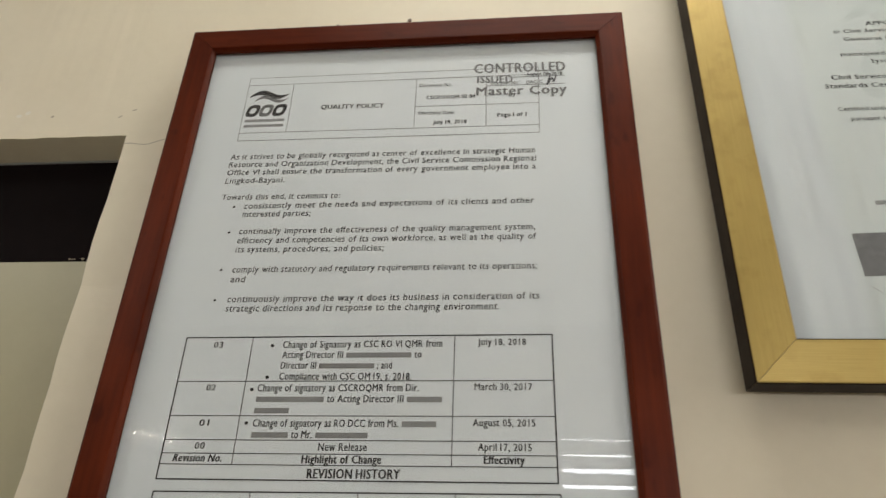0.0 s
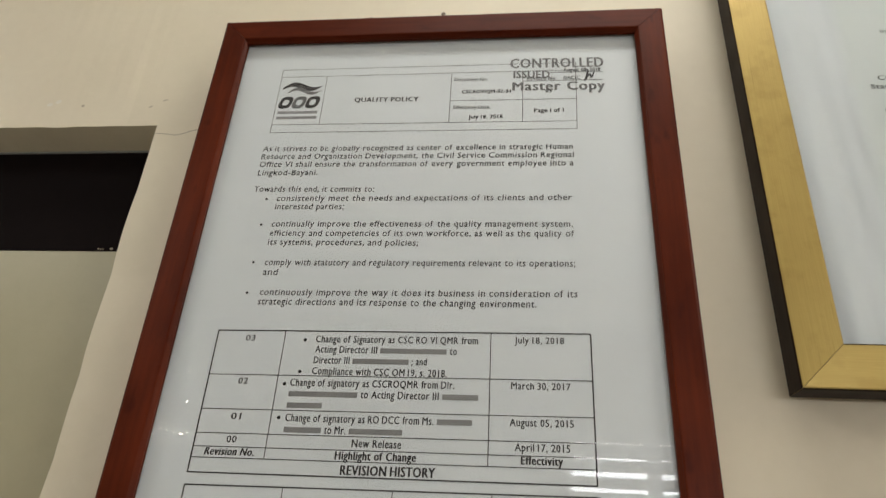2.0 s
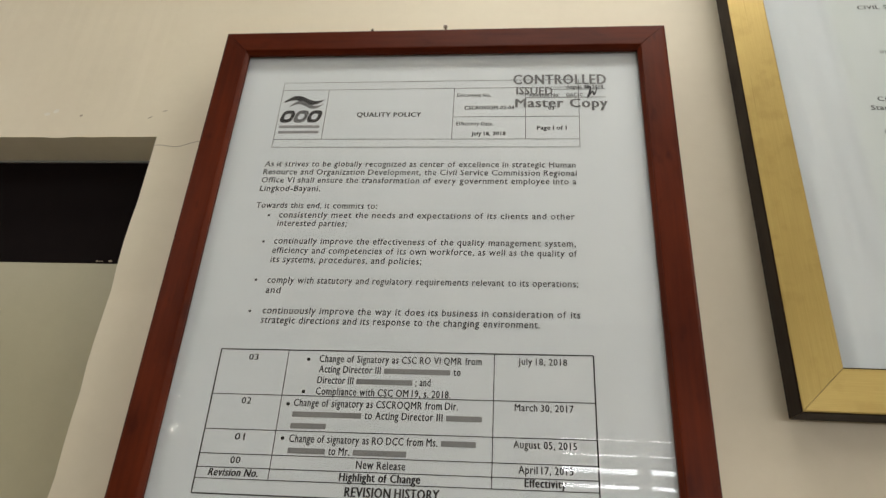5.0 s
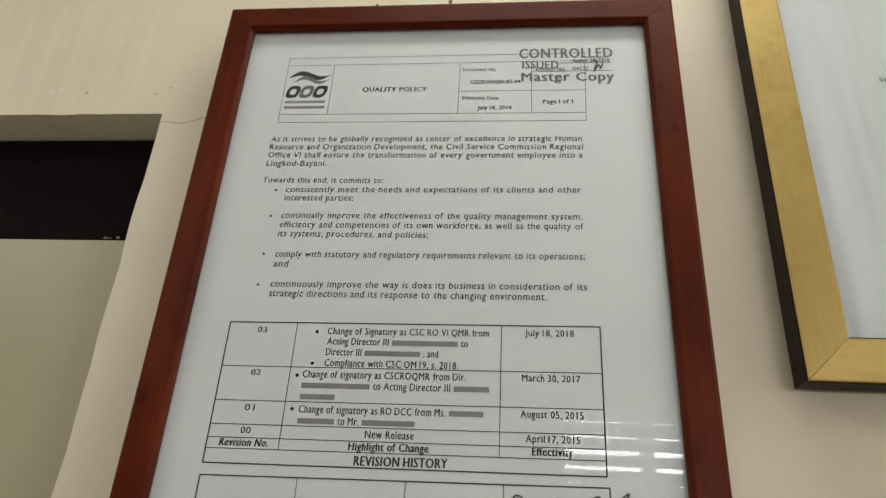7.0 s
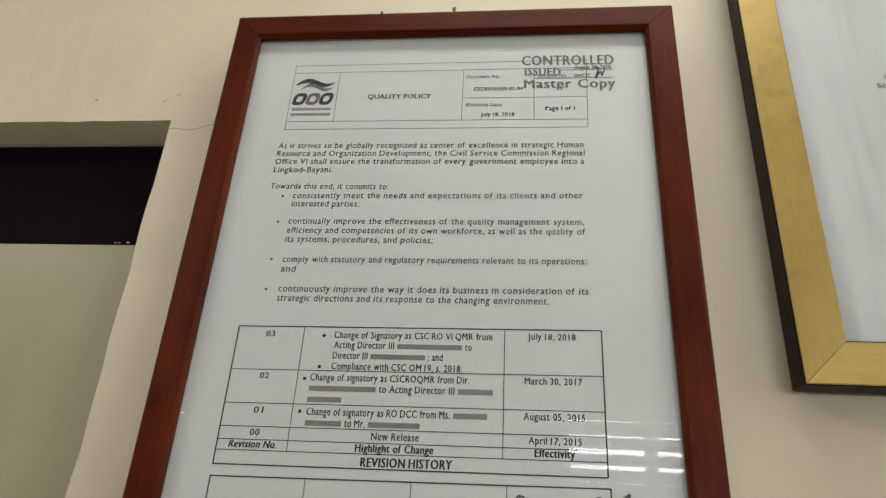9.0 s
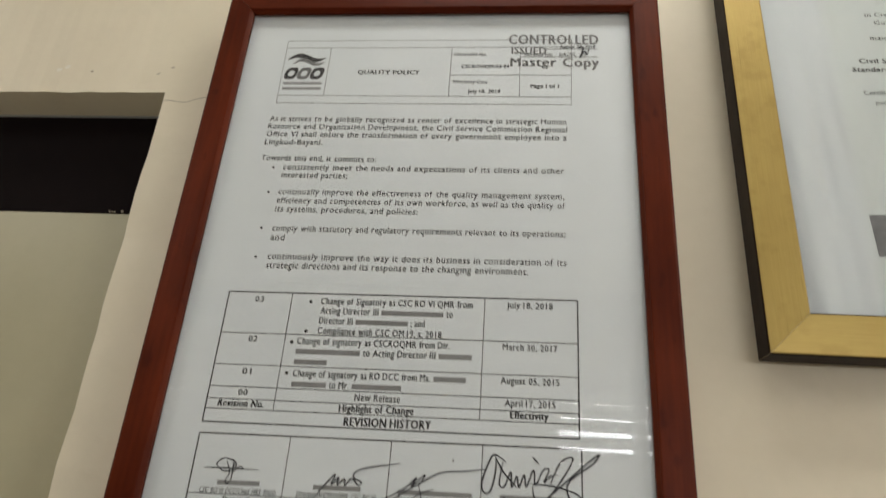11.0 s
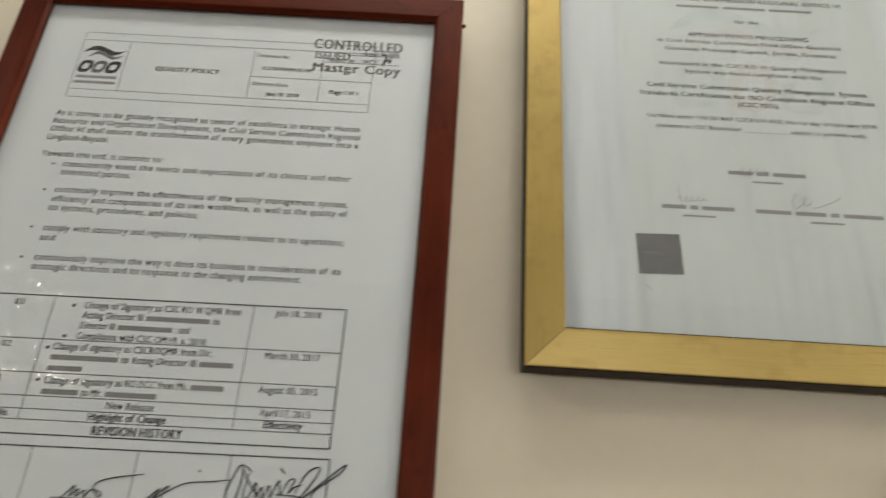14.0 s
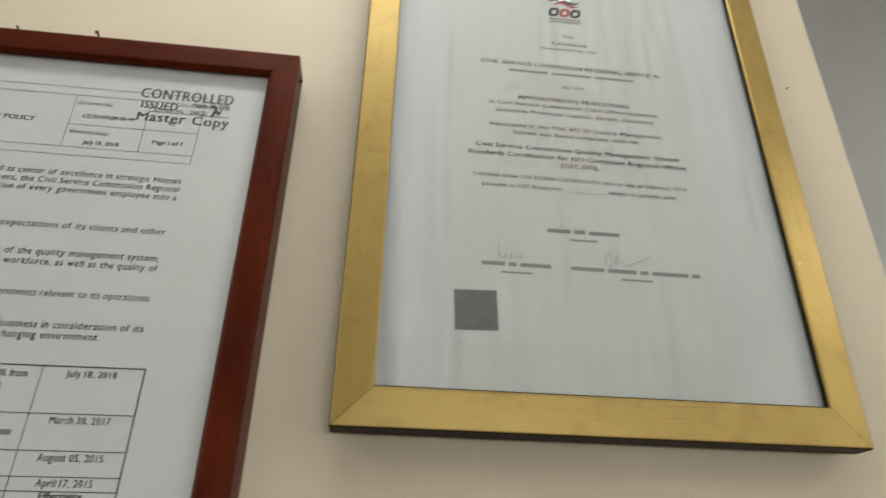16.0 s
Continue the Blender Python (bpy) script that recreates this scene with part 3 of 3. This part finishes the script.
for s, x0, x1, z0, z1, cap, lean in (("Revision No.", -0.338, -0.288, 1.7062, 1.7068, 0.0072, 0.18), ("Highlight of Change", -0.207, -0.129, 1.7070, 1.7080, 0.0078, 0),
                                     ("Effectivity", -0.030, 0.008, 1.7100, 1.7104, 0.0074, 0), ("REVISION HISTORY", -0.200, -0.110, 1.6932, 1.6945, 0.0092, 0)):
    part("text_line", text_line(s, x0, x1, z0, z1, cap, T, 0.060, lean), [INK, BAR_INK], doc)

# signature table
S0, S1, S2 = 1.6780, 1.6195, 1.6110
for z in (S0, S1, S2):
    part("rule_line", strip(bmesh.new(), LEFT, z, 0.0405, z + 0.0062, 0.0013 if z != S1 else 0.0008, T), INK, doc)
for x, w in ((LEFT, 0.0014), (-0.2535, 0.0008), (-0.1485, 0.0008), (-0.0565, 0.0008), (0.0405, 0.0014)):
    s = (x - LEFT) / 0.3915 * 0.0062
    part("rule_line", strip(bmesh.new(), x, S0 + s, x, S2 + s, w, T), INK, doc)
for x0, x1, z in ((-0.322, -0.278, 1.6285), (-0.223, -0.175, 1.6300), (-0.138, -0.065, 1.6310), (-0.038, 0.022, 1.6325)):
    part("text_line", text_line("#8", x0, x1, z, z + 0.001, 0.0062, T), [INK, BAR_INK], doc)
for s, x0, x1, z in (("CSC RO VI DCC/Chief HRS, PALD", -0.339, -0.260, 1.6205), ("Director IV/CSROQMR, CSC RO VI", -0.239, -0.159, 1.6225),
                     ("Director III/CSROM, CSC RO VI", -0.138, -0.066, 1.6238), ("Assistant Commissioner, CSC QMR", -0.048, 0.032, 1.6258)):
    part("text_line", text_line(s, x0, x1, z, z + 0.001, 0.0057, T, 0.018, 0.2), [INK, BAR_INK], doc)
for s, x0, x1, z in (("Prepared", -0.313, -0.286, 1.6130), ("Checked", -0.211, -0.186, 1.6145), ("Recommended", -0.123, -0.079, 1.6160), ("Approved", -0.022, 0.007, 1.6175)):
    part("text_line", text_line(s, x0, x1, z, z + 0.0005, 0.0058, T, 0.050), [INK, BAR_INK], doc)


def scrawl(parent, x, z, w, h, turns, lean, width, mat, y, seed):
    """An unreadable pen flourish: loops that run along a leaning line and thin out."""
    rng = random.Random(seed)
    pts = []
    n = turns * 8
    for i in range(n + 1):
        s = i / n
        a = 2 * math.pi * turns * s
        amp = h / 2 * (1 - 0.55 * s) * (0.75 + 0.5 * rng.random())
        pts.append((x + w * s + amp * 0.55 * math.cos(a) + lean * amp * math.sin(a), z + amp * math.sin(a) + 0.15 * h * s))
    part("pen_stroke", ribbon(pts, width, y), mat, parent, "handwritten flourish")


def swing(parent, x0, z0, x1, z1, sag, width, mat, y):
    part("pen_stroke", ribbon([(x0 + (x1 - x0) * i / 8, z0 + (z1 - z0) * i / 8 + sag * math.sin(math.pi * i / 8) + 0.25 * sag * math.sin(3 * math.pi * i / 8)) for i in range(9)], width, y), mat, parent)


Y1 = T - 0.0004


def stroke(pts, width):
    part("pen_stroke", ribbon(pts, width, Y1), PEN, doc)


# four unreadable flourishes, one in each cell
stroke([(-0.339, 1.644), (-0.312, 1.645), (-0.281, 1.645)], 0.001)
stroke([(-0.323, 1.645), (-0.326, 1.649), (-0.320, 1.654), (-0.310, 1.653), (-0.305, 1.648), (-0.310, 1.643), (-0.318, 1.642), (-0.323, 1.645)], 0.0009)
stroke([(-0.316, 1.652), (-0.311, 1.641), (-0.314, 1.633), (-0.311, 1.630), (-0.308, 1.637), (-0.309, 1.654)], 0.0009)
stroke([(-0.306, 1.653), (-0.308, 1.642), (-0.301, 1.647), (-0.297, 1.645)], 0.0009)
stroke([(-0.224, 1.618), (-0.214, 1.632), (-0.202, 1.646), (-0.205, 1.636), (-0.198, 1.643), (-0.199, 1.636), (-0.192, 1.642), (-0.191, 1.636), (-0.185, 1.643), (-0.178, 1.637), (-0.175, 1.640), (-0.183, 1.644), (-0.181, 1.650), (-0.166, 1.655), (-0.137, 1.660)], 0.0011)
stroke([(-0.052, 1.660), (-0.071, 1.657), (-0.096, 1.654), (-0.113, 1.645), (-0.132, 1.633), (-0.149, 1.621), (-0.161, 1.608)], 0.001)
stroke([(-0.157, 1.623), (-0.133, 1.636), (-0.120, 1.648), (-0.125, 1.639), (-0.112, 1.651), (-0.117, 1.641)], 0.0011)
stroke([(-0.118, 1.642), (-0.114, 1.625), (-0.120, 1.612), (-0.129, 1.609), (-0.135, 1.613), (-0.128, 1.624), (-0.114, 1.634), (-0.102, 1.638)], 0.0009)
stroke([(-0.033, 1.668), (-0.045, 1.674), (-0.052, 1.661), (-0.056, 1.646), (-0.053, 1.638), (-0.047, 1.641), (-0.043, 1.658), (-0.043, 1.672)], 0.0013)
stroke([(-0.044, 1.673), (-0.035, 1.658), (-0.022, 1.645)], 0.0012)
stroke([(-0.036, 1.668), (-0.039, 1.648), (-0.034, 1.645), (-0.028, 1.659), (-0.027, 1.645), (-0.022, 1.655), (-0.020, 1.645), (-0.015, 1.657), (-0.013, 1.646), (-0.006, 1.662), (-0.004, 1.648), (0.003, 1.662), (0.009, 1.663), (0.004, 1.651), (0.010, 1.657), (0.017, 1.659)], 0.0011)
stroke([(-0.007, 1.674), (-0.004, 1.671), (-0.001, 1.668)], 0.0013)
stroke([(0.009, 1.647), (0.019, 1.669), (0.029, 1.676), (0.031, 1.671), (0.016, 1.647), (-0.008, 1.616)], 0.0012)
stroke([(-0.018, 1.614), (0.014, 1.643), (0.055, 1.679), (0.051, 1.671), (0.029, 1.654), (0.027, 1.641), (0.037, 1.630), (0.042, 1.633), (0.036, 1.642), (0.014, 1.648), (-0.009, 1.649)], 0.0012)
stroke([(-0.076, 1.617), (-0.059, 1.617), (-0.045, 1.624), (-0.033, 1.636)], 0.0014)
stroke([(0.014, 1.626), (0.035, 1.625), (0.057, 1.622)], 0.0015)
stroke([(-0.007, 1.647), (-0.004, 1.634), (0.007, 1.621), (0.021, 1.617), (0.027, 1.620)], 0.0011)
part("ink_speck", blob(bmesh.new(), -0.085, 1.6660, 0.0009, 0.0013, Y1, 8), PEN, doc)
part("ink_speck", blob(bmesh.new(), 0.060, 1.6200, 0.0012, 0.0008, Y1, 8), PEN, doc)

# ---- gilt frame with the certificate ----
GX0, GX1, GZ0, GZ1 = 0.2300, 0.8285, 1.7890, 2.6390
award = thing("picture_frame", (0.528, 0.69, GZ0), "brushed gold frame with dark edges around a certificate", "picture frame", group="frames on the wall")
gprof = [(0.0, 0.706), (0.0, 0.6765), (0.0010, 0.6748), (0.0022, 0.6742), (0.0400, 0.6700), (0.0425, 0.6700), (0.0440, 0.6712), (0.0440, 0.6800), (0.034, 0.6802), (0.034, 0.706)]
for side in ("top", "bottom", "left", "right"):
    a = "x" if side in ("top", "bottom") else "z"
    part("rail", rail(side, GX0, GX1, GZ0, GZ1, gprof, [1, 1, 0, 0, 0, 1 if a == "x" else 0, 1, 1, 1, 1]), [GILT[a], EBONY[a]], award)
pane = part("pane", box(GX0 + 0.036, GX1 - 0.036, 0.6803, 0.6821, GZ0 + 0.036, GZ1 - 0.036), GLASS, award, "clear glass")
pane.visible_shadow = False
part("backing_board", box(GX0 + 0.036, GX1 - 0.036, 0.6845, 0.6885, GZ0 + 0.036, GZ1 - 0.036), BOARD, award)
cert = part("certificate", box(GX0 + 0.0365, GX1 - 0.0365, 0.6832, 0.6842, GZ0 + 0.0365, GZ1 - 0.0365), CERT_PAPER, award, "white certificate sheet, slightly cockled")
C = 0.6830


CERT = [
    ("This", 0.515, 0.534, 2.3725, 0.0058, 0.0), ("Certificate", 0.499, 0.552, 2.3565, 0.0066, 0.02), ("is awarded to the", 0.484, 0.566, 2.3455, 0.0060, 0.0),
    ("CIVIL SERVICE COMMISSION REGIONAL OFFICE VI", 0.393, 0.657, 2.3100, 0.0070, 0.022), ("#9 #9 #9", 0.433, 0.616, 2.2975, 0.0058, 0.0), ("for the", 0.510, 0.541, 2.2735, 0.0060, 0.0),
    ("APPOINTMENTS PROCESSING", 0.4445, 0.6035, 2.2480, 0.0070, 0.022), ("in Civil Service Commission Field Office-Guimaras", 0.404, 0.644, 2.2365, 0.0064, 0.0),
    ("Guimaras Provincial Capitol, Jordan, Guimaras", 0.413, 0.636, 2.2235, 0.0064, 0.0), ("maintained in the CSC RO VI Quality Management", 0.404, 0.645, 2.1990, 0.0064, 0.0),
    ("System was found compliant with the", 0.436, 0.611, 2.1870, 0.0064, 0.0), ("Civil Service Commission Quality Management System", 0.385, 0.664, 2.1630, 0.0070, 0.022),
    ("Standards Certification for ISO Compliant Regional Offices", 0.375, 0.672, 2.1500, 0.0070, 0.022), ("(CSC ISO).", 0.499, 0.551, 2.1385, 0.0070, 0.022),
    ("Certified under CN 2018AP-CSCROVI-FO2 this 1st day of February 2018", 0.382, 0.667, 2.1160, 0.0060, 0.0),
    ("pursuant to CSC Resolution ____________ subject to periodic audit.", 0.393, 0.653, 2.1015, 0.0060, 0.0),
]
for s, x0, x1, z, cap, bold in CERT:
    part("text_line", text_line(s, x0, x1, z, z, cap, C, 0.034 if bold else 0.018), [INK if bold else FAINT_INK, BAR_INK], cert)
for s, x0, x1, z, cap in (("#6 #3 #8", 0.4745, 0.5675, 2.0390, 0.0074), ("#6", 0.502, 0.538, 2.0290, 0.0036), ("#6 #2 #8", 0.3915, 0.4765, 1.9885, 0.0074),
                          ("#6", 0.415, 0.453, 1.9790, 0.0036), ("#8 #7 #2 #9 #2", 0.5015, 0.6650, 1.9885, 0.0074), ("#6", 0.563, 0.603, 1.9790, 0.0036)):
    part("text_line", text_line(s, x0, x1, z, z, cap, C), [FAINT_INK, BAR_INK], cert)
emblem(cert, 0.523, 2.4240, 0.052, C, FAINT_INK, RED_INK, (-0.27, -0.38))
emblem(cert, 0.520, 2.170, 0.215, C + 0.0001, PALE_BLUE_INK, PALE_RED_INK, ())
scrawl(cert, 0.490, 2.0455, 0.034, 0.010, 4, 0.4, 0.0006, PALE_PEN, C - 0.0004, 21)
scrawl(cert, 0.412, 2.0020, 0.034, 0.008, 5, 0.4, 0.0006, PALE_PEN, C - 0.0004, 22)
swing(cert, 0.412, 2.0000, 0.413, 2.0200, 0.001, 0.0006, PALE_PEN, C - 0.0004)
scrawl(cert, 0.545, 2.0050, 0.022, 0.022, 2, 0.4, 0.0006, PALE_PEN, C - 0.0004, 23)
swing(cert, 0.568, 2.0000, 0.605, 2.0170, -0.004, 0.0008, PALE_PEN, C - 0.0004)
part("printed_square", strip(bmesh.new(), 0.359, 1.9290, 0.4095, 1.9305, 0.0500, C), STAMP_INK, cert, "plain grey printed square")
part("pen_stroke", ribbon([(0.363, 1.8930), (0.369, 1.8885), (0.374, 1.8835)], 0.0006, C), PALE_PEN, cert)

part("chip", blob(bmesh.new(), 0.7935, 2.013, 0.0022, 0.0016, 0.6698, 7, 0.5), FILLER, award, "pale chip in the gilding")

# ---- behind the camera: louvred window, added side window and fixtures, string of lights ----
window = thing("window_1", (1.19, -3.66, 1.1), "louvred window with grey blades and bright daylight behind", "window", kind="structure")
for x0, x1, z0, z1 in ((0.335, 0.36, 1.1, 2.6), (0.90, 0.985, 1.1, 2.6), (1.475, 1.56, 1.1, 2.6), (2.025, 2.05, 1.1, 2.6), (0.36, 2.025, 1.1, 1.13), (0.36, 2.025, 2.57, 2.6)):
    part("window_frame", box(x0, x1, -3.70, -3.61, z0, z1, bevel=0.002), ALUMINIUM, window)
GAPS = {2.53: 0.007, 2.42: 0.012, 2.312: 0.034, 2.203: 0.026, 2.10: 0.003}
edges = [2.57]
for z, g in GAPS.items():
    edges += [z + g / 2, z - g / 2]
edges.append(1.13)
for k in range(0, len(edges), 2):
    hi, lo = edges[k], edges[k + 1]
    count = max(1, round((hi - lo) / 0.105))
    for c in range(count):
        a, b = hi - (hi - lo) * c / count, hi - (hi - lo) * (c + 1) / count
        for x0, x1 in ((0.362, 0.898), (0.987, 1.473), (1.562, 2.023)):
            part("louvre_blade", box(x0, x1, -3.660, -3.654, b, a), SLAT, window)
solo("backdrop", box(-0.5, 3.0, -4.45, -4.40, 0.3, 3.6), OUTSIDE, (1.2, -4.4, 0.3), "plain bright daylight outside the window", "backdrop", kind="structure")

# unseen window, added as an opening for the fill lamp from the right
side_window = thing("added_window", (3.26, -1.9, 1.1), "added unseen side window with an aluminium frame", "window", kind="structure")
for y0, y1, z0, z1 in ((-2.65, -2.61, 1.1, 2.4), (-1.19, -1.15, 1.1, 2.4), (-1.92, -1.88, 1.14, 2.36), (-2.61, -1.19, 1.1, 1.14), (-2.61, -1.19, 2.36, 2.4)):
    part("window_frame", box(3.23, 3.29, y0, y1, z0, z1, bevel=0.002), ALUMINIUM, side_window)

# unseen fixtures, added to go with the ceiling fill lamps
for x, y, wide, deep, _, _ in ADDED_FIXTURES:
    lamp = thing("added_ceiling_light", (x, y, 3.4), "added unseen ceiling fixture with two glowing fluorescent tubes", "ceiling light", group="lights on the ceiling")
    along = Vector((0.6, 0, 0)) if wide > deep else Vector((0, 0.6, 0))
    across = Vector((0, 0.07, 0)) if wide > deep else Vector((0.07, 0, 0))
    c = Vector((x, y, 0))
    hull = along * 1.07 + across * 2
    part("housing", box(x - hull.x, x + hull.x, y - hull.y, y + hull.y, 3.355, 3.4, bevel=0.006), WHITE_METAL, lamp)
    for side in (-1, 1):
        mid = c + across * side + Vector((0, 0, 3.322))
        part("tube", add_rod(bmesh.new(), mid - along * 0.98, mid + along * 0.98, 0.014, n=16), TUBE, lamp, "glowing fluorescent tube")
        for e in (-1.01, 1.01):
            p = mid + along * e
            part("tube_holder", box(p.x - 0.015, p.x + 0.015, p.y - 0.015, p.y + 0.015, 3.305, 3.356, bevel=0.003), WHITE_METAL, lamp)

wall_lamp = thing("wall_lamp", (3.2, -2.40, 3.06), "short white wall lamp with a glowing glass tube", "wall lamp")
part("bracket", box(3.165, 3.199, -2.56, -2.24, 3.035, 3.085, bevel=0.006), WHITE_METAL, wall_lamp)
part("glass_tube", add_rod(bmesh.new(), (3.142, -2.50, 3.06), (3.142, -2.30, 3.06), 0.019, n=16), LAMP_GLASS, wall_lamp, "glowing glass tube")

lights = thing("string_lights", (-2.9, -3.58, 2.9), "string of small glowing bulbs hung on the wall", "string lights")
chains = ([(-3.44, 3.37), (-3.21, 3.27), (-3.14, 3.24), (-2.95, 3.17)], [(-3.25, 3.05), (-3.26, 2.83), (-3.20, 2.55), (-3.12, 2.55)],
          [(-3.03, 2.74), (-2.98, 2.64), (-2.92, 2.53)], [(-2.85 + 0.06 * i, 2.53 - 0.014 * i) for i in range(5)], [(-2.67, 2.97), (-2.62, 2.73), (-2.57, 2.50)])
for chain in chains:
    bm = bmesh.new()
    for (xa, za), (xb, zb) in zip(chain, chain[1:]):
        add_rod(bm, (xa, -3.59, za), (xb, -3.59, zb), 0.003, n=6)
    part("wire", bm, WIRE, lights)
    for xa, za in chain:
        bm = bmesh.new()
        bmesh.ops.create_icosphere(bm, subdivisions=2, radius=0.009, matrix=Matrix.Translation((xa + 0.01, -3.575, za - 0.02)))
        part("bulb", bm, BULB, lights, "small glowing bulb")

# ---- floor tiles ----
bm = box(0.003, 0.597, 0.003, 0.597, -0.004, 0.006, bevel=0.002)
tile_mesh = mesh_of("floor_tile", bm, FLOOR_TILE)
for i in range(12):
    for j in range(9):
        ob = new("floor_tile", tile_mesh)
        ob.parent = floor
        ob.location = Vector((-4.06 + 0.6 * i, -3.66 + 0.6 * j, 0.0)) - floor.location
